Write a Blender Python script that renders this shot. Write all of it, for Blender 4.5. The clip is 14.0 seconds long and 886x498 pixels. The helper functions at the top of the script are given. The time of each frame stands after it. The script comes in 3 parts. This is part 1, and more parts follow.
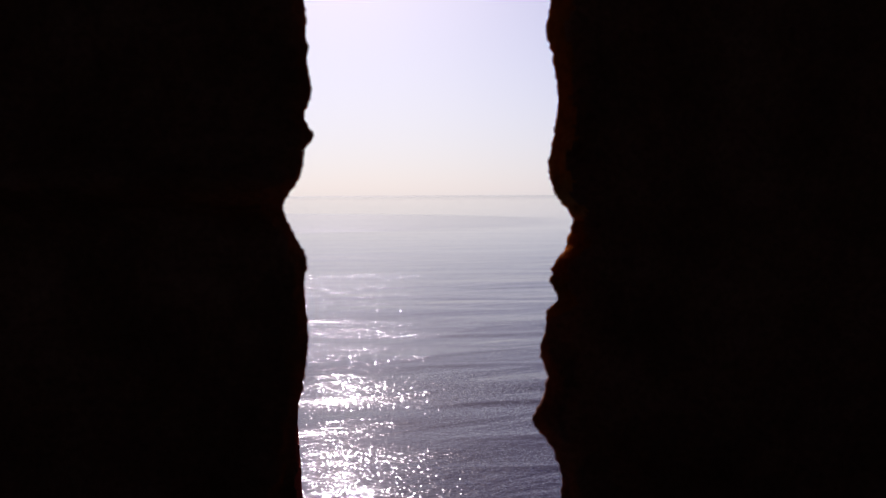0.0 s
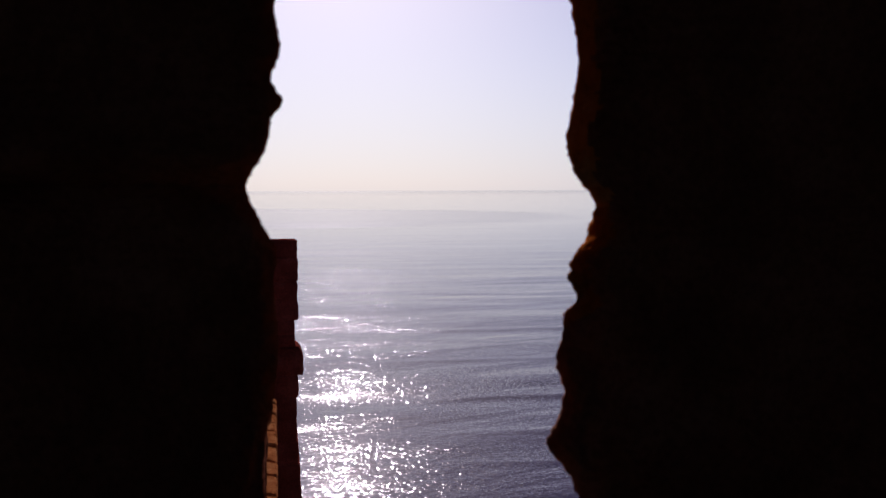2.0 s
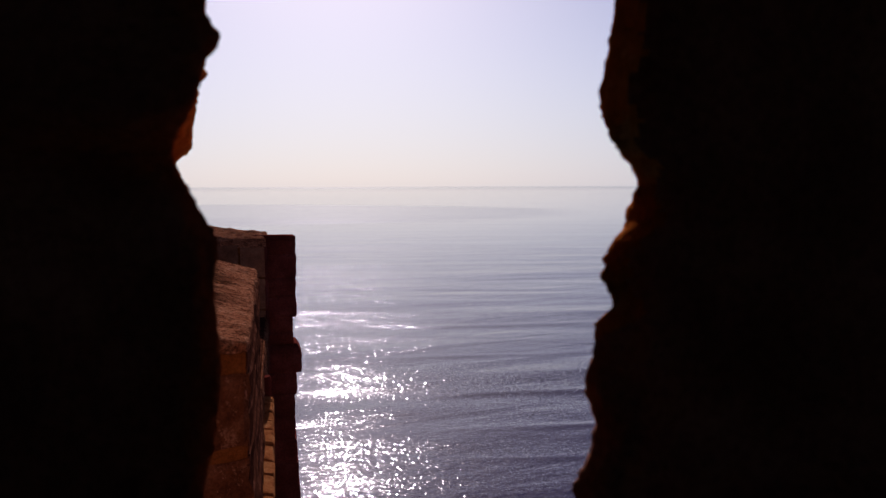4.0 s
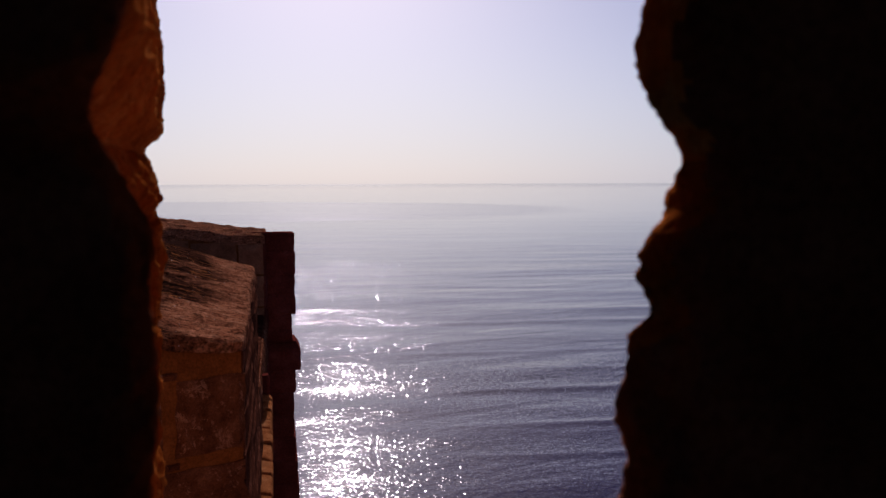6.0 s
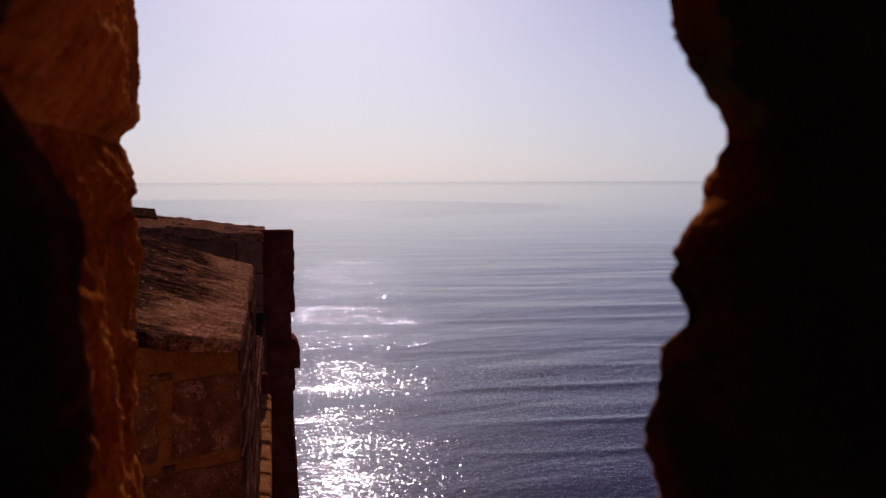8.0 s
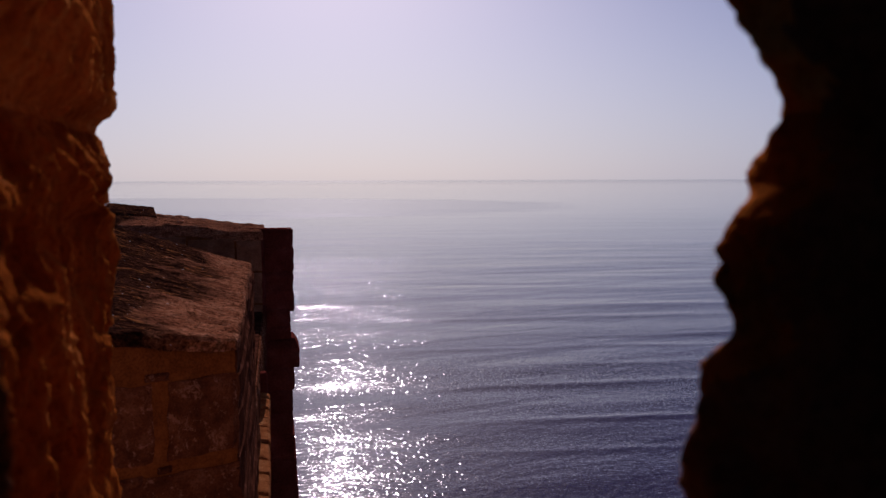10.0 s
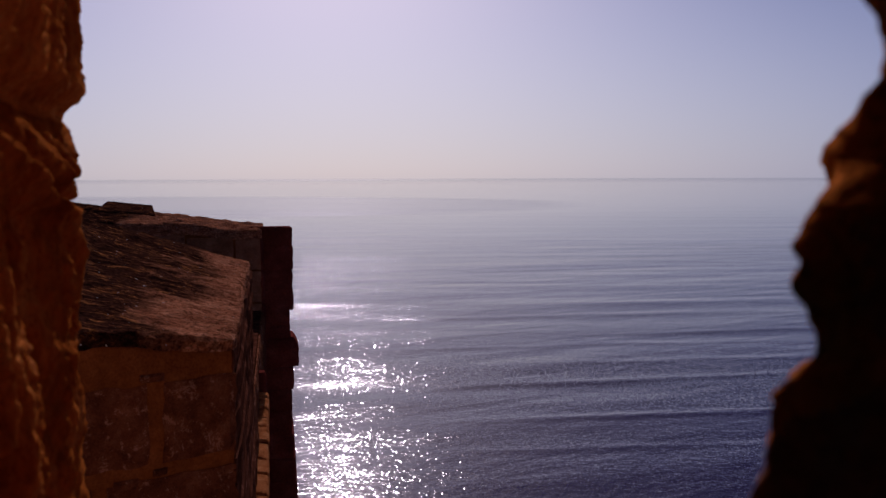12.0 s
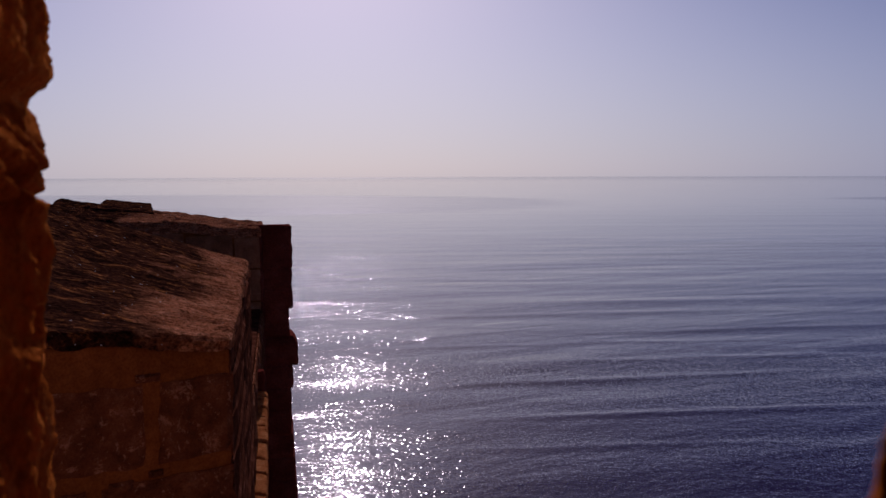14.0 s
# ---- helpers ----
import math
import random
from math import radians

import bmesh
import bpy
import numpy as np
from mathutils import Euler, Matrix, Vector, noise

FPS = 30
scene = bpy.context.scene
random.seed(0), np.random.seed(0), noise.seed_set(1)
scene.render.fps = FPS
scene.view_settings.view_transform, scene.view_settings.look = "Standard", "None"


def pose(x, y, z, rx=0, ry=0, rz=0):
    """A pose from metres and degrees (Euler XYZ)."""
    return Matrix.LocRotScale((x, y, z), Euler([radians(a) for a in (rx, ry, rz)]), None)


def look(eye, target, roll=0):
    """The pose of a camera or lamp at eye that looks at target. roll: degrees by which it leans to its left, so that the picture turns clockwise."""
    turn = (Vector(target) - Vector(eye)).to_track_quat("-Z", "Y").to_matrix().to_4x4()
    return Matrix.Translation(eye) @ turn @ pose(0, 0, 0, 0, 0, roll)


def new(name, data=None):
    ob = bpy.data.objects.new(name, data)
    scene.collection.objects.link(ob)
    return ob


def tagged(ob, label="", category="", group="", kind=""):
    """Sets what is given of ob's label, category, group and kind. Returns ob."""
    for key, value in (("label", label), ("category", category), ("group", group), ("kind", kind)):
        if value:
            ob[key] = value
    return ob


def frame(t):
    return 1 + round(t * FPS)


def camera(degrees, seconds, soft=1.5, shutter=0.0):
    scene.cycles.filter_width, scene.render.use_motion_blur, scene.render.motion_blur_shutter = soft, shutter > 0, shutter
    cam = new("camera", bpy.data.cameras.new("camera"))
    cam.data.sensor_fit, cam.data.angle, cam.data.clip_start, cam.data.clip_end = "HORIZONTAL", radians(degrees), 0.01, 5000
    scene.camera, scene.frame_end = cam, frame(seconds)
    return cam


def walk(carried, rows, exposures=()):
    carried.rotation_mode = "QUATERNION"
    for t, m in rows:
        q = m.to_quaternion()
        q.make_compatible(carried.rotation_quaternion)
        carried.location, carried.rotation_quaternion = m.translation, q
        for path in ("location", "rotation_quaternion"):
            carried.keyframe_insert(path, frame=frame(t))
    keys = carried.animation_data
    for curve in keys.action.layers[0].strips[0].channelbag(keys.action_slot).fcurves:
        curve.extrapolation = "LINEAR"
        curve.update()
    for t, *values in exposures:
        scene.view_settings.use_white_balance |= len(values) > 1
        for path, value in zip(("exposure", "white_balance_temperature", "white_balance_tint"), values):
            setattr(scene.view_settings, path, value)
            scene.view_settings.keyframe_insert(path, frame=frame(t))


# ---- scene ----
cam = camera(55.0, 14.0)
cam.data.dof.use_dof = True
cam.data.dof.focus_distance, cam.data.dof.aperture_fstop = 12.0, 15.0
PATH = [
    (0.0, pose(-0.0087, -0.5448, 0.0518, 86.10, 0.19, 0.0)),
    (0.5, pose(-0.0084, -0.5232, 0.0497, 86.02, 0.19, 0.0)),
    (1.0, pose(-0.0080, -0.5004, 0.0475, 85.98, 0.19, 0.0)),
    (1.5, pose(-0.0075, -0.4704, 0.0447, 85.87, 0.19, 0.0)),
    (2.0, pose(-0.0070, -0.4344, 0.0413, 85.78, 0.19, 0.0)),
    (2.5, pose(-0.0065, -0.4068, 0.0386, 85.70, 0.19, 0.0)),
    (3.0, pose(-0.0059, -0.3696, 0.0351, 85.62, 0.19, 0.0)),
    (5.5, pose(-0.0037, -0.2328, 0.0221, 85.38, 0.19, 0.0)),
    (6.0, pose(-0.0035, -0.2160, 0.0205, 85.32, 0.19, 0.0)),
    (6.5, pose(-0.0032, -0.1992, 0.0189, 85.27, 0.19, 0.0)),
    (7.0, pose(-0.0029, -0.1836, 0.0174, 85.24, 0.19, 0.0)),
    (7.5, pose(-0.0027, -0.1704, 0.0162, 85.22, 0.19, 0.0)),
    (8.0, pose(-0.0025, -0.1572, 0.0149, 85.19, 0.19, 0.0)),
    (10.5, pose(-0.0015, -0.0936, 0.0089, 85.06, 0.19, 0.0)),
    (11.0, pose(-0.0013, -0.0786, 0.0075, 85.04, 0.19, 0.0)),
    (11.5, pose(-0.0010, -0.0654, 0.0062, 85.01, 0.19, 0.0)),
    (12.0, pose(-0.0008, -0.0504, 0.0048, 84.98, 0.19, 0.0)),
    (12.5, pose(-0.0006, -0.0372, 0.0035, 84.95, 0.19, 0.0)),
    (13.0, pose(-0.0004, -0.0260, 0.0025, 84.93, 0.19, 0.0)),
    (13.5, pose(-0.0002, -0.0132, 0.0013, 84.90, 0.19, 0.0)),
    (14.0, pose(0.0000, 0.0000, -0.0000, 84.87, 0.19, 0.0)),
]
EXPOSURES = [(0.0, -0.34, 6030, 34), (3.0, -0.40, 6030, 34), (7.5, -0.54, 6040, 36), (10.5, -0.75, 5970, 40), (14.0, -0.88, 5910, 42)]
walk(cam, PATH, EXPOSURES)

# ---- light ----
SUN_ELEVATION, SUN_LEFT = radians(30), radians(7.5)
world = bpy.data.worlds.new("sky")
scene.world = world
world.use_nodes = True
wn = world.node_tree.nodes
sky = wn.new("ShaderNodeTexSky")
sky.sky_type = "NISHITA"
sky.sun_disc = False
sky.sun_elevation = SUN_ELEVATION
sky.sun_rotation = -SUN_LEFT
sky.altitude = 25
sky.air_density, sky.dust_density, sky.ozone_density = 0.6, 0.65, 0.7
wn["Background"].inputs[1].default_value = 0.10
# sea haze: a pale veil that is thickest at the horizon and thins out upwards
wl = world.node_tree.links
up = wn.new("ShaderNodeSeparateXYZ")
wl.new(wn.new("ShaderNodeTexCoord").outputs["Generated"], up.inputs[0])
thin = wn.new("ShaderNodeMapRange")
thin.interpolation_type = "SMOOTHSTEP"
thin.inputs[1].default_value, thin.inputs[2].default_value = -0.05, 0.265
thin.inputs[3].default_value, thin.inputs[4].default_value = 0.85, 0.0
wl.new(up.outputs[2], thin.inputs[0])
veil = wn.new("ShaderNodeMix")
veil.data_type = "RGBA"
veil.inputs[7].default_value = (8.70, 9.62, 8.80, 1)
wl.new(thin.outputs[0], veil.inputs[0])
wl.new(sky.outputs[0], veil.inputs[6])
# the haze scatters forwards: brighter round the sun, dimmer away from it
toward = wn.new("ShaderNodeVectorMath")
toward.operation = "DOT_PRODUCT"
wl.new(wn["Texture Coordinate"].outputs["Generated"], toward.inputs[0])
toward.inputs[1].default_value = (-math.sin(SUN_LEFT) * math.cos(SUN_ELEVATION), math.cos(SUN_LEFT) * math.cos(SUN_ELEVATION), math.sin(SUN_ELEVATION))
glow = wn.new("ShaderNodeMapRange")
wl.new(toward.outputs["Value"], glow.inputs[0])
glow.inputs[1].default_value, glow.inputs[2].default_value = 0.68, 1.0
tone = wn.new("ShaderNodeMix")
tone.data_type = "RGBA"
tone.inputs[6].default_value, tone.inputs[7].default_value = (0.57, 0.615, 0.73, 1), (1.10, 1.085, 0.935, 1)
wl.new(glow.outputs[0], tone.inputs[0])
lit = wn.new("ShaderNodeVectorMath")
lit.operation = "MULTIPLY"
wl.new(veil.outputs[2], lit.inputs[0])
wl.new(tone.outputs[2], lit.inputs[1])
# above the haze the sky is deeper, most of all away from the sun
floor_of = wn.new("ShaderNodeMapRange")
wl.new(toward.outputs["Value"], floor_of.inputs[0])
floor_of.inputs[1].default_value, floor_of.inputs[2].default_value = 0.86, 0.975
floor_of.inputs[3].default_value, floor_of.inputs[4].default_value = 0.40, 0.76
deep = wn.new("ShaderNodeMapRange")
deep.interpolation_type = "SMOOTHSTEP"
deep.inputs[1].default_value, deep.inputs[2].default_value = 0.21, 0.47
deep.inputs[3].default_value = 1.0
wl.new(floor_of.outputs[0], deep.inputs[4])
wl.new(up.outputs[2], deep.inputs[0])
deeper = wn.new("ShaderNodeVectorMath")
deeper.operation = "SCALE"
wl.new(lit.outputs[0], deeper.inputs[0])
wl.new(deep.outputs[0], deeper.inputs["Scale"])
wl.new(deeper.outputs[0], wn["Background"].inputs[0])

sun = new("sun", bpy.data.lights.new("sun", "SUN"))
sun.data.energy, sun.data.angle, sun.data.color = 4.5, radians(0.53), (1.0, 0.93, 0.82)
toward_sun = Vector((-math.sin(SUN_LEFT) * math.cos(SUN_ELEVATION), math.cos(SUN_LEFT) * math.cos(SUN_ELEVATION), math.sin(SUN_ELEVATION)))
sun.matrix_world = look(toward_sun * 40, (0, 0, 0))


# ---- materials ----
def node(nt, kind, **values):
    n = nt.nodes.new(kind)
    for key, value in values.items():
        n.inputs[key.replace("_", " ")].default_value = value
    return n


def ramp(nt, fac, stops):
    r = nt.nodes.new("ShaderNodeValToRGB")
    nt.links.new(fac, r.inputs[0])
    while len(r.color_ramp.elements) < len(stops):
        r.color_ramp.elements.new(0.5)
    for el, (at, c) in zip(r.color_ramp.elements, stops):
        el.position, el.color = at, (*c, 1) if len(c) == 3 else (c[0], c[0], c[0], 1)
    return r.outputs[0]


def mix(nt, fac, a, b, blend="MIX"):
    m = nt.nodes.new("ShaderNodeMix")
    m.data_type, m.blend_type = "RGBA", blend
    for sock, value in ((m.inputs[0], fac), (m.inputs[6], a), (m.inputs[7], b)):
        if isinstance(value, bpy.types.NodeSocket):
            nt.links.new(value, sock)
        elif isinstance(value, tuple):
            sock.default_value = (*value, 1)
        else:
            sock.default_value = value
    return m.outputs[2]


def material(name):
    m = bpy.data.materials.new(name)
    m.use_nodes = True
    nt = m.node_tree
    return m, nt, nt.nodes["Principled BSDF"]


def place_of(nt, stretch=(1, 1, 1), space="Object"):
    tc = nt.nodes.new("ShaderNodeTexCoord")
    mp = nt.nodes.new("ShaderNodeMapping")
    mp.inputs["Scale"].default_value = stretch
    nt.links.new(nt.nodes.new("ShaderNodeNewGeometry").outputs["Position"] if space == "World" else tc.outputs[space], mp.inputs[0])
    return mp.outputs[0]


def noise_at(nt, where, scale, detail=6, rough=0.6, distort=0.0):
    n = node(nt, "ShaderNodeTexNoise", Scale=scale, Detail=detail, Roughness=rough, Distortion=distort)
    nt.links.new(where, n.inputs["Vector"])
    return n.outputs[0]


def bump(nt, bsdf, layers, weight=None):
    last = None
    for height, strength, distance in layers:
        b = node(nt, "ShaderNodeBump", Strength=strength, Distance=distance)
        nt.links.new(height, b.inputs["Height"])
        if weight:
            nt.links.new(weight, b.inputs["Strength"])
        if last:
            nt.links.new(last, b.inputs["Normal"])
        last = b.outputs[0]
    nt.links.new(last, bsdf.inputs["Normal"])


def stone_material(name, dark, mid, light, scale=1.0, stretch=(1, 1, 1), space="World", vary=0.25, relief=1.0, bloom=None):
    m, nt, bsdf = material(name)
    where = place_of(nt, stretch, space)
    broad = noise_at(nt, where, 5 * scale, 9, 0.62)
    fine = noise_at(nt, where, 60 * scale, 8, 0.7)
    grain = noise_at(nt, where, 320 * scale, 3, 0.6)
    colour = ramp(nt, broad, [(0.3, dark), (0.52, mid), (0.72, light)])
    colour = mix(nt, 0.55, colour, ramp(nt, fine, [(0.34, (0.25,)), (0.58, (1.0,))]), "MULTIPLY")
    if bloom:
        patch = noise_at(nt, where, 9 * scale, 12, 0.78, 0.3)
        colour = mix(nt, ramp(nt, patch, [(0.55, (0.0,)), (0.60, (0.55,))]), colour, bloom)
        spots = noise_at(nt, where, 95 * scale, 3, 0.5)
        colour = mix(nt, ramp(nt, spots, [(0.60, (0.0,)), (0.66, (0.8,))]), colour, dark)
    info = nt.nodes.new("ShaderNodeObjectInfo")
    tone = ramp(nt, info.outputs["Random"], [(0.0, (1 - vary,)), (1.0, (1.0,))])
    nt.links.new(mix(nt, 1.0, colour, tone, "MULTIPLY"), bsdf.inputs["Base Color"])
    bsdf.inputs["Roughness"].default_value = 0.9
    bsdf.inputs["Specular IOR Level"].default_value = 0.0
    bump(nt, bsdf, [(broad, 0.4 * relief, 0.02 / scale), (fine, 0.6 * relief, 0.006 / scale), (grain, 0.5 * relief, 0.0015 / scale)])
    return m


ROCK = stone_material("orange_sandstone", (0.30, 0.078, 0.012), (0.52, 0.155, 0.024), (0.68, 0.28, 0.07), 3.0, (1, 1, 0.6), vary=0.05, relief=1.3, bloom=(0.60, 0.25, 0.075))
# redder stone of the lower blocks, with some shade put into its colour
DARKENED_ROCK = stone_material("darkened_orange_sandstone", (0.17, 0.038, 0.006), (0.33, 0.086, 0.012), (0.47, 0.16, 0.034), 3.0, (1, 1, 0.6), vary=0.05, relief=1.3, bloom=(0.40, 0.14, 0.04))
# brown patina, darkened so that it also stands in for shade round the slit
SHADED_PATINA = stone_material("shaded_patina_sandstone", (0.16, 0.062, 0.034), (0.28, 0.112, 0.060), (0.40, 0.17, 0.095), 3.0, vary=0.05, relief=2.2)
# unseen outer wall face, made pale to bounce light onto the near merlon
OUTER = stone_material("bounce_orange_sandstone", (0.42, 0.22, 0.10), (0.55, 0.31, 0.15), (0.64, 0.40, 0.22), 0.8)
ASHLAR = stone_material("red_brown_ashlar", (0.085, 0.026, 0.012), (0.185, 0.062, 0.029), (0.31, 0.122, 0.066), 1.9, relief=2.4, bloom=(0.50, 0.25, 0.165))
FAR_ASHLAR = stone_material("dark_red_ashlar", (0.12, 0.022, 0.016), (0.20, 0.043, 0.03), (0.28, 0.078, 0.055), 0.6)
# ashlar darkened to put the shade of the parapet's outer side into its colour
SHADED_ASHLAR = stone_material("shaded_brown_ashlar", (0.055, 0.017, 0.009), (0.11, 0.035, 0.019), (0.26, 0.10, 0.06), 1.5)
# lighter copy of the ashlar: the far front's brightness is put into its colour
LIGHTENED_ASHLAR = stone_material("lightened_brown_ashlar", (0.20, 0.078, 0.038), (0.33, 0.132, 0.066), (0.44, 0.20, 0.11), 1.2, relief=1.5)
MORTAR = stone_material("brown_mortar", (0.15, 0.046, 0.012), (0.25, 0.080, 0.021), (0.34, 0.115, 0.034), 1.6)
LEDGE = stone_material("yellow_ashlar", (0.22, 0.062, 0.018), (0.58, 0.20, 0.065), (0.74, 0.33, 0.13), 2.0, relief=2.0)
ROOM = stone_material("room_stone", (0.50, 0.37, 0.25), (0.60, 0.46, 0.33), (0.68, 0.55, 0.42), 0.8)


def coping_material(name, bare):
    """bare: how far from the outer edge the crust begins, in metres."""
    m, nt, bsdf = material(name)
    where = place_of(nt)
    streaks = place_of(nt, (1.0, 4.5, 4.5))
    crust = noise_at(nt, where, 1.1, 5, 0.6, 0.5)
    layers = noise_at(nt, streaks, 4.5, 9, 0.75, 0.5)
    fine = noise_at(nt, where, 70, 8, 0.75)
    specks = noise_at(nt, where, 40, 2, 0.5)
    thin = noise_at(nt, streaks, 15, 6, 0.7, 0.4)
    tan = ramp(nt, layers, [(0.34, (0.15, 0.045, 0.022)), (0.5, (0.56, 0.205, 0.10)), (0.66, (0.80, 0.38, 0.215))])
    tan = mix(nt, 0.75, tan, ramp(nt, thin, [(0.33, (0.30,)), (0.49, (1.0,))]), "MULTIPLY")
    black = ramp(nt, layers, [(0.39, (0.024, 0.011, 0.008)), (0.54, (0.10, 0.036, 0.022)), (0.67, (0.66, 0.24, 0.065))])
    # the crust lies along the inner side of the slope and leaves a strip at the outer edge bare
    reach = nt.nodes.new("ShaderNodeVectorMath")
    reach.operation = "DOT_PRODUCT"
    nt.links.new(where, reach.inputs[0])
    reach.inputs[1].default_value = (-0.981, -0.194, 0)
    total = nt.nodes.new("ShaderNodeMath")
    total.operation = "MULTIPLY_ADD"
    nt.links.new(crust, total.inputs[0])
    total.inputs[1].default_value = 1.5
    nt.links.new(reach.outputs["Value"], total.inputs[2])
    scaled = nt.nodes.new("ShaderNodeMapRange")
    nt.links.new(total.outputs[0], scaled.inputs[0])
    scaled.inputs[1].default_value, scaled.inputs[2].default_value = 0.92 + bare, 1.10 + bare
    cover = scaled.outputs[0]
    colour = mix(nt, cover, tan, black)
    colour = mix(nt, 0.9, colour, ramp(nt, fine, [(0.34, (0.18,)), (0.50, (1.0,))]), "MULTIPLY")
    colour = mix(nt, 0.75, colour, ramp(nt, noise_at(nt, where, 48, 5, 0.65), [(0.40, (0.25,)), (0.53, (1.0,))]), "MULTIPLY")
    colour = mix(nt, ramp(nt, specks, [(0.745, (0.0,)), (0.76, (1.0,))]), colour, (0.75, 0.72, 0.68))
    nt.links.new(colour, bsdf.inputs["Base Color"])
    bsdf.inputs["Roughness"].default_value = 0.85
    bsdf.inputs["Specular IOR Level"].default_value = 0.0
    bump(nt, bsdf, [(layers, 0.9, 0.05), (thin, 0.8, 0.02), (fine, 0.9, 0.014)])
    return m


COPING = coping_material("lichened_coping", 0.27)
FAR_COPING = coping_material("streaked_coping", 1.9)


def sea_material():
    m, nt, bsdf = material("sea_water")
    bsdf.inputs["Base Color"].default_value = (0.012, 0.003, 0.046, 1)
    bsdf.inputs["IOR"].default_value = 1.31
    out = nt.nodes.new("ShaderNodeSeparateXYZ")
    nt.links.new(place_of(nt, (1, 1, 1), "World"), out.inputs[0])

    def math_of(kind, a, b, c=0.0):
        n = nt.nodes.new("ShaderNodeMath")
        n.operation = kind
        for sock, value in zip(n.inputs, (a, b, c)):
            if isinstance(value, bpy.types.NodeSocket):
                nt.links.new(value, sock)
            else:
                sock.default_value = value
        return n.outputs[0]

    def vector_of(kind, a, b):
        n = nt.nodes.new("ShaderNodeVectorMath")
        n.operation = kind
        for sock, value in zip(n.inputs, (a, b)):
            if isinstance(value, bpy.types.NodeSocket):
                nt.links.new(value, sock)
            else:
                sock.default_value = value
        return n.outputs[0]

    def fade(at, *values):
        r = nt.nodes.new("ShaderNodeMapRange")
        nt.links.new(at, r.inputs[0])
        for i, value in enumerate(values):
            r.inputs[1 + i].default_value = value
        return r.outputs[0]

    # distance off the shore, with a ragged front
    off = out.outputs[1]
    ragged = noise_at(nt, place_of(nt, (0.0035, 0.022, 1)), 1.0, 4, 0.55, 0.3)
    front = math_of("MULTIPLY_ADD", ragged, 260.0, off)
    shore = math_of("MULTIPLY", fade(off, 85, 330, 1.0, 0.40), fade(front, 440, 560, 1.0, 0.30))
    # ruffled tongues in the glassy water far out
    tongue = None
    for cx, cy, rx, ry in ((-330, 720, 440, 265), (680, 780, 320, 85)):
        dx = math_of("MULTIPLY_ADD", out.outputs[0], 1 / rx, -cx / rx)
        dy = math_of("MULTIPLY_ADD", off, 1 / ry, -cy / ry)
        r2 = math_of("ADD", math_of("MULTIPLY", dx, dx), math_of("MULTIPLY", dy, dy))
        one = fade(math_of("MULTIPLY_ADD", ragged, 0.35, r2), 1.05, 1.3, 1.0, 0.0)
        tongue = math_of("MAXIMUM", tongue, one) if tongue else one
    streaks = noise_at(nt, place_of(nt, (0.004, 0.055, 1)), 1.0, 4, 0.6, 0.2)
    rough = math_of("MULTIPLY", math_of("MULTIPLY", fade(off, 80, 160, 0.115, 0.125), fade(off, 300, 650, 1.0, 0.45)), fade(streaks, 0.35, 0.65, 0.7, 1.2))
    nt.links.new(math_of("MULTIPLY_ADD", math_of("ADD", tongue, fade(off, 2200, 3600, 0.0, 0.5)), 0.065, rough), bsdf.inputs["Roughness"])

    def crests(turn, along, across, detail, rough, distort):
        """Noise drawn out along crests that are turned by so many degrees."""
        turned = nt.nodes.new("ShaderNodeVectorRotate")
        turned.rotation_type = "Z_AXIS"
        turned.inputs["Angle"].default_value = radians(turn)
        nt.links.new(place_of(nt), turned.inputs["Vector"])
        return noise_at(nt, vector_of("MULTIPLY", turned.outputs[0], (along, across, 1)), 1.0, detail, rough, distort)

    swell = crests(-16, 0.022, 0.062, 2, 0.4, 0.6)
    waves = crests(-27, 0.05, 0.16, 2, 0.5, 0.6)
    cross = crests(12, 0.06, 0.24, 2, 0.5, 0.5)
    ripple = crests(-24, 1.0, 1.3, 2, 0.45, 0.4)
    train = node(nt, "ShaderNodeTexWave", Scale=0.026, Distortion=9.0, Detail=3.0, Detail_Scale=0.6, Detail_Roughness=0.5)
    train.wave_type, train.bands_direction = "BANDS", "Y"
    nt.links.new(place_of(nt, (0.16, 1, 1)), train.inputs["Vector"])
    close_in = fade(off, 70, 150, 1.0, 0.0)
    smoother = fade(off, 90, 260, 1.0, 0.25)
    last = None
    for height, distance, weight in ((train.outputs["Fac"], 0.05, shore), (swell, 0.5, shore), (waves, 0.2, smoother), (cross, 0.05, smoother), (ripple, 0.055, close_in)):
        b = node(nt, "ShaderNodeBump", Distance=distance)
        nt.links.new(height, b.inputs["Height"])
        nt.links.new(weight, b.inputs["Strength"])
        if last:
            nt.links.new(last, b.inputs["Normal"])
        last = b.outputs[0]
    # small facets between the ripples, each with its own tilt, which catch the sun one by one; calmer in the slicks;
    # their size, share and spread are set in distance bands to fit the camera's view
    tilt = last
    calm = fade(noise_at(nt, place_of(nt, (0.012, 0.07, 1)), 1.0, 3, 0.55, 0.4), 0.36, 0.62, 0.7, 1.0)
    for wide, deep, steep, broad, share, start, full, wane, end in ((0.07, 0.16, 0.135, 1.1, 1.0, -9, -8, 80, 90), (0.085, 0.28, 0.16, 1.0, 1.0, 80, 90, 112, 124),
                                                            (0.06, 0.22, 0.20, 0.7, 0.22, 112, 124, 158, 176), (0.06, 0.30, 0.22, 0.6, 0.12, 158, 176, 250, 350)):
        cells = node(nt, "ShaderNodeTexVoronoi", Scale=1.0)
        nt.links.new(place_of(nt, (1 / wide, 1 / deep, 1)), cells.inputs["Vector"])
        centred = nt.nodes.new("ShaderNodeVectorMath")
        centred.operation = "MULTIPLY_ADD"
